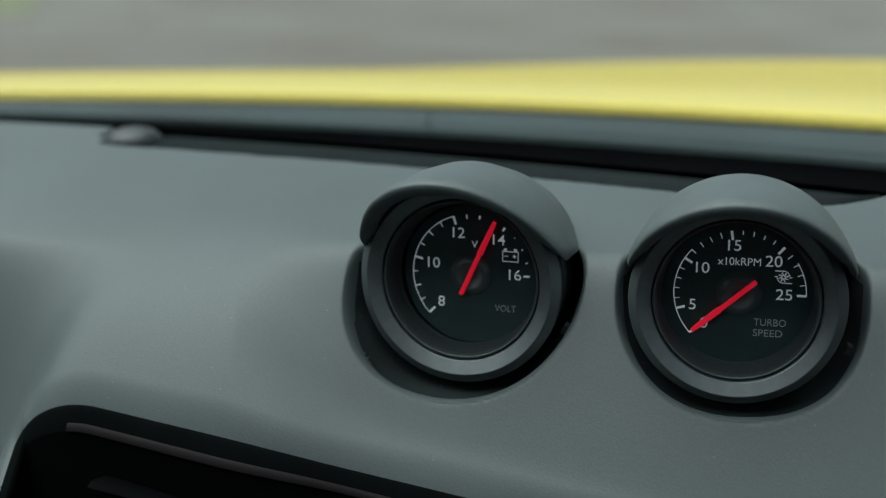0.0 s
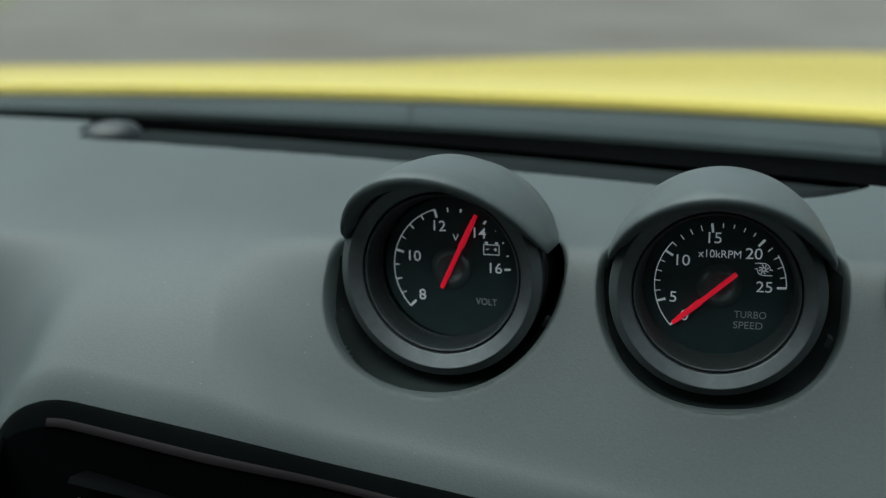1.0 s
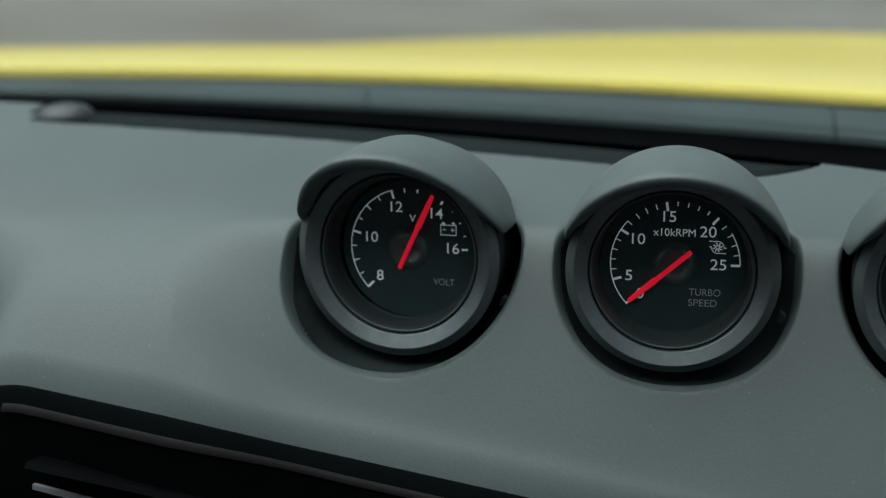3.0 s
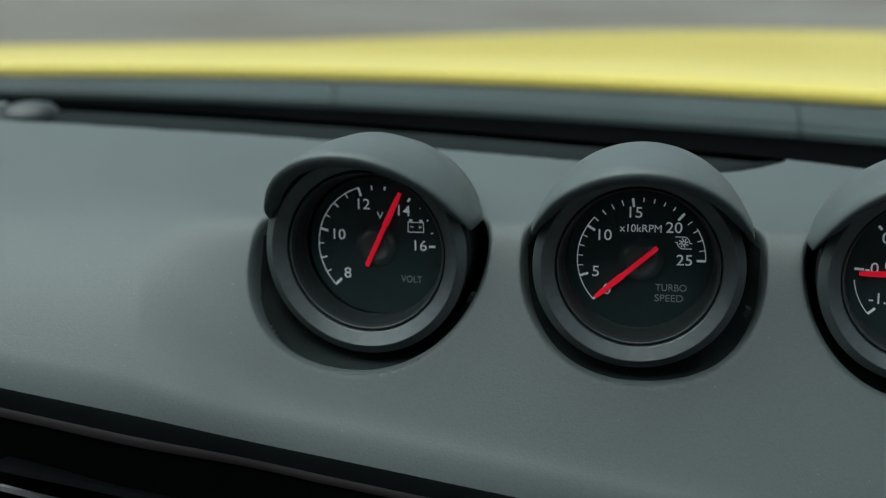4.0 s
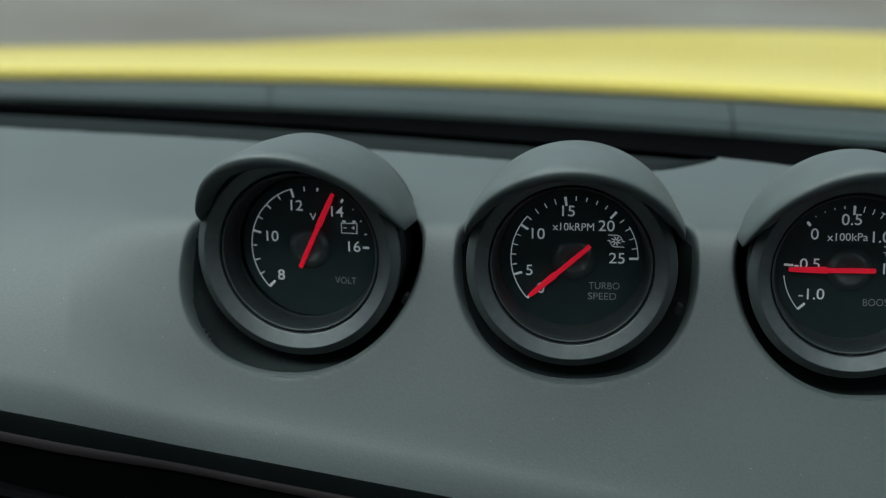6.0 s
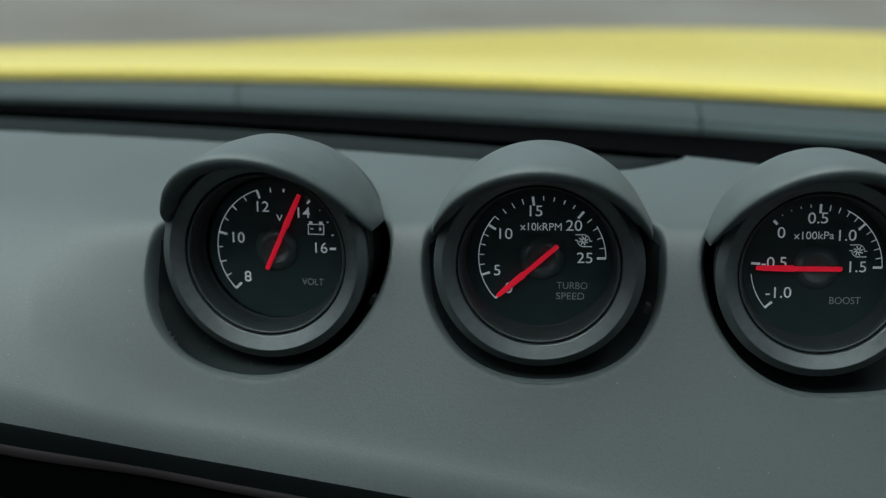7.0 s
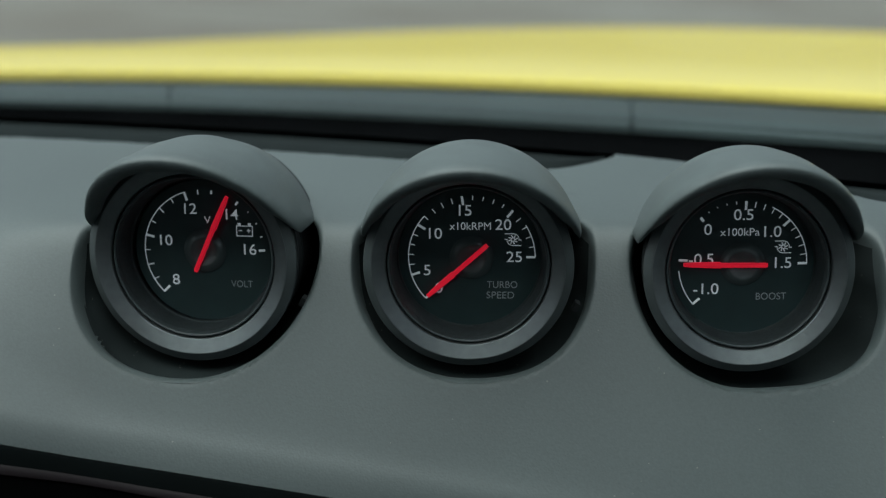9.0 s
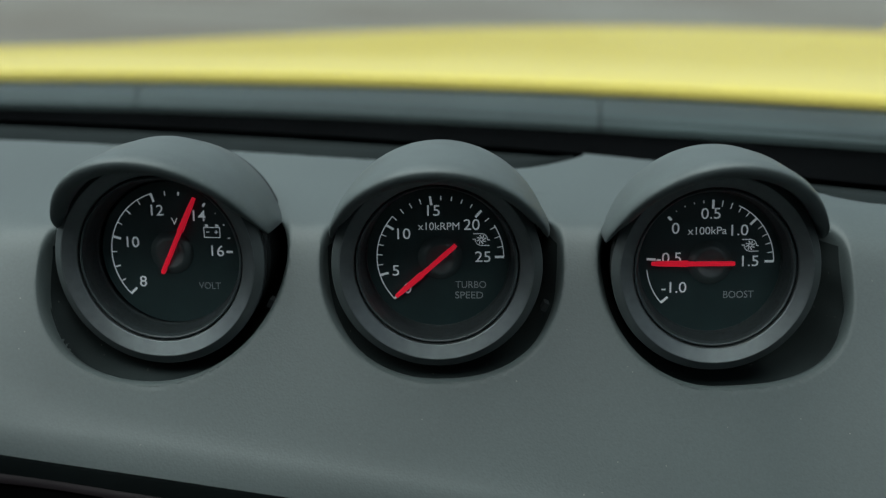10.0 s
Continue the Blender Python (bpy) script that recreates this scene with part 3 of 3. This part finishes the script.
def bonnet_point(x, s):
    yr = bonnet_rear(x)
    drop = 0.0034 if s < 0 else 0.0
    s = max(0.0, s)
    y = yr + (1.45 - yr) * s
    z = 0.9620 + 0.0017 * smooth(0.0, 0.05, s) - 0.0014 * (1 - smooth(0.0, 0.004, s))
    z -= 0.046 * smooth(0.25, -0.85, x) * smooth(0.05, 0.45, s)
    z += 0.085 * smooth(0.437, 0.445, x) * smooth(0.42, 0.46, s) * smooth(0.60, 0.52, s)
    z -= drop + 0.0045 * smooth(0.05, 0.35, s) + 0.45 * max(0.0, s - 0.30) ** 2
    return Vector((x, y, z)) - OFF


part("bonnet", solid(grid_mesh(spread(-1.1, 0.42, 0.02) + spread(0.42, 0.46, 0.002) + spread(0.46, 0.66, 0.02) + [0.66], [-1, 0, 0.001, 0.002, 0.003, 0.004, 0.008, 0.012] + [i / 100 for i in range(2, 101)], bonnet_point), -0.0012), M_YELLOW, car, "bright yellow painted bonnet")


def cowl_point(x, s, drop=0.0):
    y0, y1 = cowl_near(x), bonnet_rear(x) + 0.015
    y = y0 + (y1 - y0) * s
    return Vector((x, y, 0.962 + 0.002 * math.sin(math.pi * s) - 0.012 * s - 0.003 * (1 - smooth(0.0, 0.04, s)) - drop)) - OFF


# the joints run slightly outwards: x at the near edge and how it drifts with y
SEAMS = [(-0.145, -0.26), (0.0685, 0.121)]


def between_seams(left, right):
    """Cowl from one joint to the next, u from 0 to 1 across."""
    def edge(seam, s, inset):
        x, drift = seam
        return x + drift * (bonnet_rear(x) - cowl_near(x)) * s + inset

    def fn(u, s):
        a, b = edge(left, s, 0.0004), edge(right, s, -0.0004)
        return cowl_point(a + (b - a) * u, s)
    return fn


for left, right in (((-0.9, 0.0), SEAMS[0]), (SEAMS[0], SEAMS[1]), (SEAMS[1], (0.6, 0.0))):
    part("cowl_panel", solid(grid_mesh([i / 24 for i in range(25)], [i / 12 for i in range(13)], between_seams(left, right)), -0.003), M_COWL, car, "grey plastic cowl panel under the windscreen")
for x0, drift in SEAMS:
    bm = grid_mesh([-0.004, 0.004], [i / 12 for i in range(1, 12)], lambda x, s: cowl_point(x0 + x + drift * (bonnet_rear(x0) - cowl_near(x0)) * s, s, 0.0034))
    part("joint_strip", bm, M_SLOT, car, "dark joint between two cowl panels")


def frit_point(x, s):
    y0, y1 = dash_rear(x) + 0.004, cowl_near(x) + 0.004
    return Vector((x, y0 + (y1 - y0) * s, 0.906 + 0.030 * s + 1.35 * max(0.0, s - 1.0))) - OFF


part("windscreen_seal", grid_mesh(spread(-0.9, 0.6, 0.02) + [0.6], [0, 0.5, 1, 1.01, 1.02], frit_point), M_FRIT, car, "black rubber windscreen seal")


def screen_point(x, s):
    y0 = cowl_near(x) - 0.02
    return Vector((x, y0 - 0.78 * s, 0.950 + 0.44 * s - 0.05 * s * s)) - OFF


glass = part("windscreen", grid_mesh(spread(-0.9, 0.6, 0.05) + [0.6], [i / 10 for i in range(11)], screen_point), M_GLASS, car, "clear windscreen glass")
glass.visible_shadow = False
if glass.data.polygons[0].normal.z > 0:
    glass.data.flip_normals()
def shell_box(cx, cy, cz, sx, sy, sz, edge):
    """A box with rounded edges."""
    bm = box(bmesh.new(), cx, cy, cz, sx, sy, sz)
    bmesh.ops.bevel(bm, geom=bm.edges[:], offset=edge, segments=3, affect="EDGES")
    return bm


part("roof", shell_box(0.0, -1.25, 1.36, 1.14, 1.45, 0.03, 0.012), M_LINER, car, "black cloth headliner")
part("rear_panel", shell_box(0.0, -1.95, 0.82, 1.5, 0.04, 1.06, 0.012), M_LINER, car)
part("floor_pan", shell_box(0.0, -0.9, 0.28, 1.5, 2.1, 0.04, 0.012), M_LINER, car)
for side in (-1, 1):
    door = part("door", shell_box(0.76 * side, -0.85, 0.58, 0.06, 2.2, 0.80, 0.015), M_LINER, car)
    part("door_skin", shell_box(0.83 * side, -0.85, 0.60, 0.07, 2.2, 0.68, 0.03), M_YELLOW, door, "yellow painted outer skin")
    # windscreen pillar and rear pillar carry the roof
    for name, foot, head in (("windscreen_pillar", (0.76, 0.10, 0.95), (0.56, -0.54, 1.36)), ("rear_pillar", (0.74, -1.95, 0.95), (0.55, -1.90, 1.36))):
        a, b = Vector((foot[0] * side, foot[1], foot[2])), Vector((head[0] * side, head[1], head[2]))
        bm = shell_box(0, 0, 0, 0.05, 0.06, (b - a).length + 0.03, 0.012)
        bmesh.ops.transform(bm, matrix=Matrix.Translation((a + b) / 2) @ (b - a).to_track_quat("Z", "Y").to_matrix().to_4x4(), verts=bm.verts)
        part(name, bm, M_LINER, car)


def wing_point(x):
    def fn(s, k):
        p = bonnet_point(x, s)
        return Vector((p.x, p.y, 0.26 + (p.z - 0.006 - 0.26) * k))
    return fn


for x in (-1.098, 0.658):
    part("wing", solid(grid_mesh([i / 30 for i in range(31)], [i / 8 for i in range(9)], wing_point(x)), 0.003), M_YELLOW, car, "yellow painted front wing")
part("nose", solid(grid_mesh(spread(-1.095, 0.655, 0.05) + [0.655], [i / 8 for i in range(9)], lambda x, k: Vector((bonnet_point(x, 1.0).x, bonnet_point(x, 1.0).y + 0.05 * math.sin(math.pi * k), 0.26 + (bonnet_point(x, 1.0).z - 0.266) * k))), 0.003), M_YELLOW, car, "yellow painted nose")
part("boot", shell_box(0.0, -2.40, 0.62, 1.68, 0.85, 0.66, 0.09), M_YELLOW, car, "yellow painted tail")
for side in (-1, 1):
    for y in (0.75, -1.75):
        wheel = part("wheel", lathe([(0.19, -0.09), (0.28, -0.10), (0.305, -0.08), (0.31, 0.0), (0.305, 0.08), (0.28, 0.10), (0.19, 0.09)], 48, closed=True), M_FRIT, car, "black rubber tyre on an alloy wheel")
        rim = part("wheel_rim", lathe([(0.19, -0.08), (0.19, 0.085), (0.175, 0.08), (0.15, 0.04), (0.05, 0.05), (0.00001, 0.055)], 48), M_CHROME, wheel, "grey alloy rim")
        wheel.rotation_euler = (0, radians(90 * side), 0)
        wheel.location = (0.72 * side, y, 0.31)

# ---------- ground ----------
bm = bmesh.new()
bmesh.ops.create_grid(bm, x_segments=40, y_segments=40, size=400)
ground = mesh_object("ground", bm, M_ASPHALT)
tagged(ground, "grey worn asphalt ground in front of the car", "ground", kind="structure")


def verge_point(x, s):
    y = 18.6 + 0.9 * math.sin(x * 0.7) + 0.25 * x + (40 - 15) * s
    return Vector((x - 5.5 - 0.55 * max(0.0, y - 18.6), y, 0.02 + 0.05 * noise.noise(Vector((x * 0.8, y * 0.8, 0)))))


verge = mesh_object("grass_verge", grid_mesh(spread(-40, -5.0, 0.5), [i / 40 for i in range(41)], verge_point), M_GRASS)
tagged(verge, "green grass verge beside the asphalt", "grass", kind="stuff")

# ---------- unseen line of trees round the lot, added for the bonnet's reflections ---


def tree_line_point(a, k):
    """a degrees round from straight ahead, k the height from 0 to 1."""
    r = 75 + 6 * noise.noise(Vector((a * 0.11, 3.0, 0.0))) + 1.5 * noise.noise(Vector((a * 0.9, k * 7.0, 5.0)))
    h = 8.0 + 2.2 * noise.noise(Vector((a * 0.16, 0.0, 1.0))) + 1.4 * noise.noise(Vector((a * 0.7, 0.0, 2.0)))
    return Vector((r * math.sin(radians(a)), r * math.cos(radians(a)) - 4.0 * k * k, h * k))


tree_line = mesh_object("backdrop", grid_mesh([-110 + 0.5 * i for i in range(441)], [i / 14 for i in range(15)], tree_line_point), M_TREES)
tagged(tree_line, "distant unseen line of dark green trees, added for reflections", "trees", kind="structure")
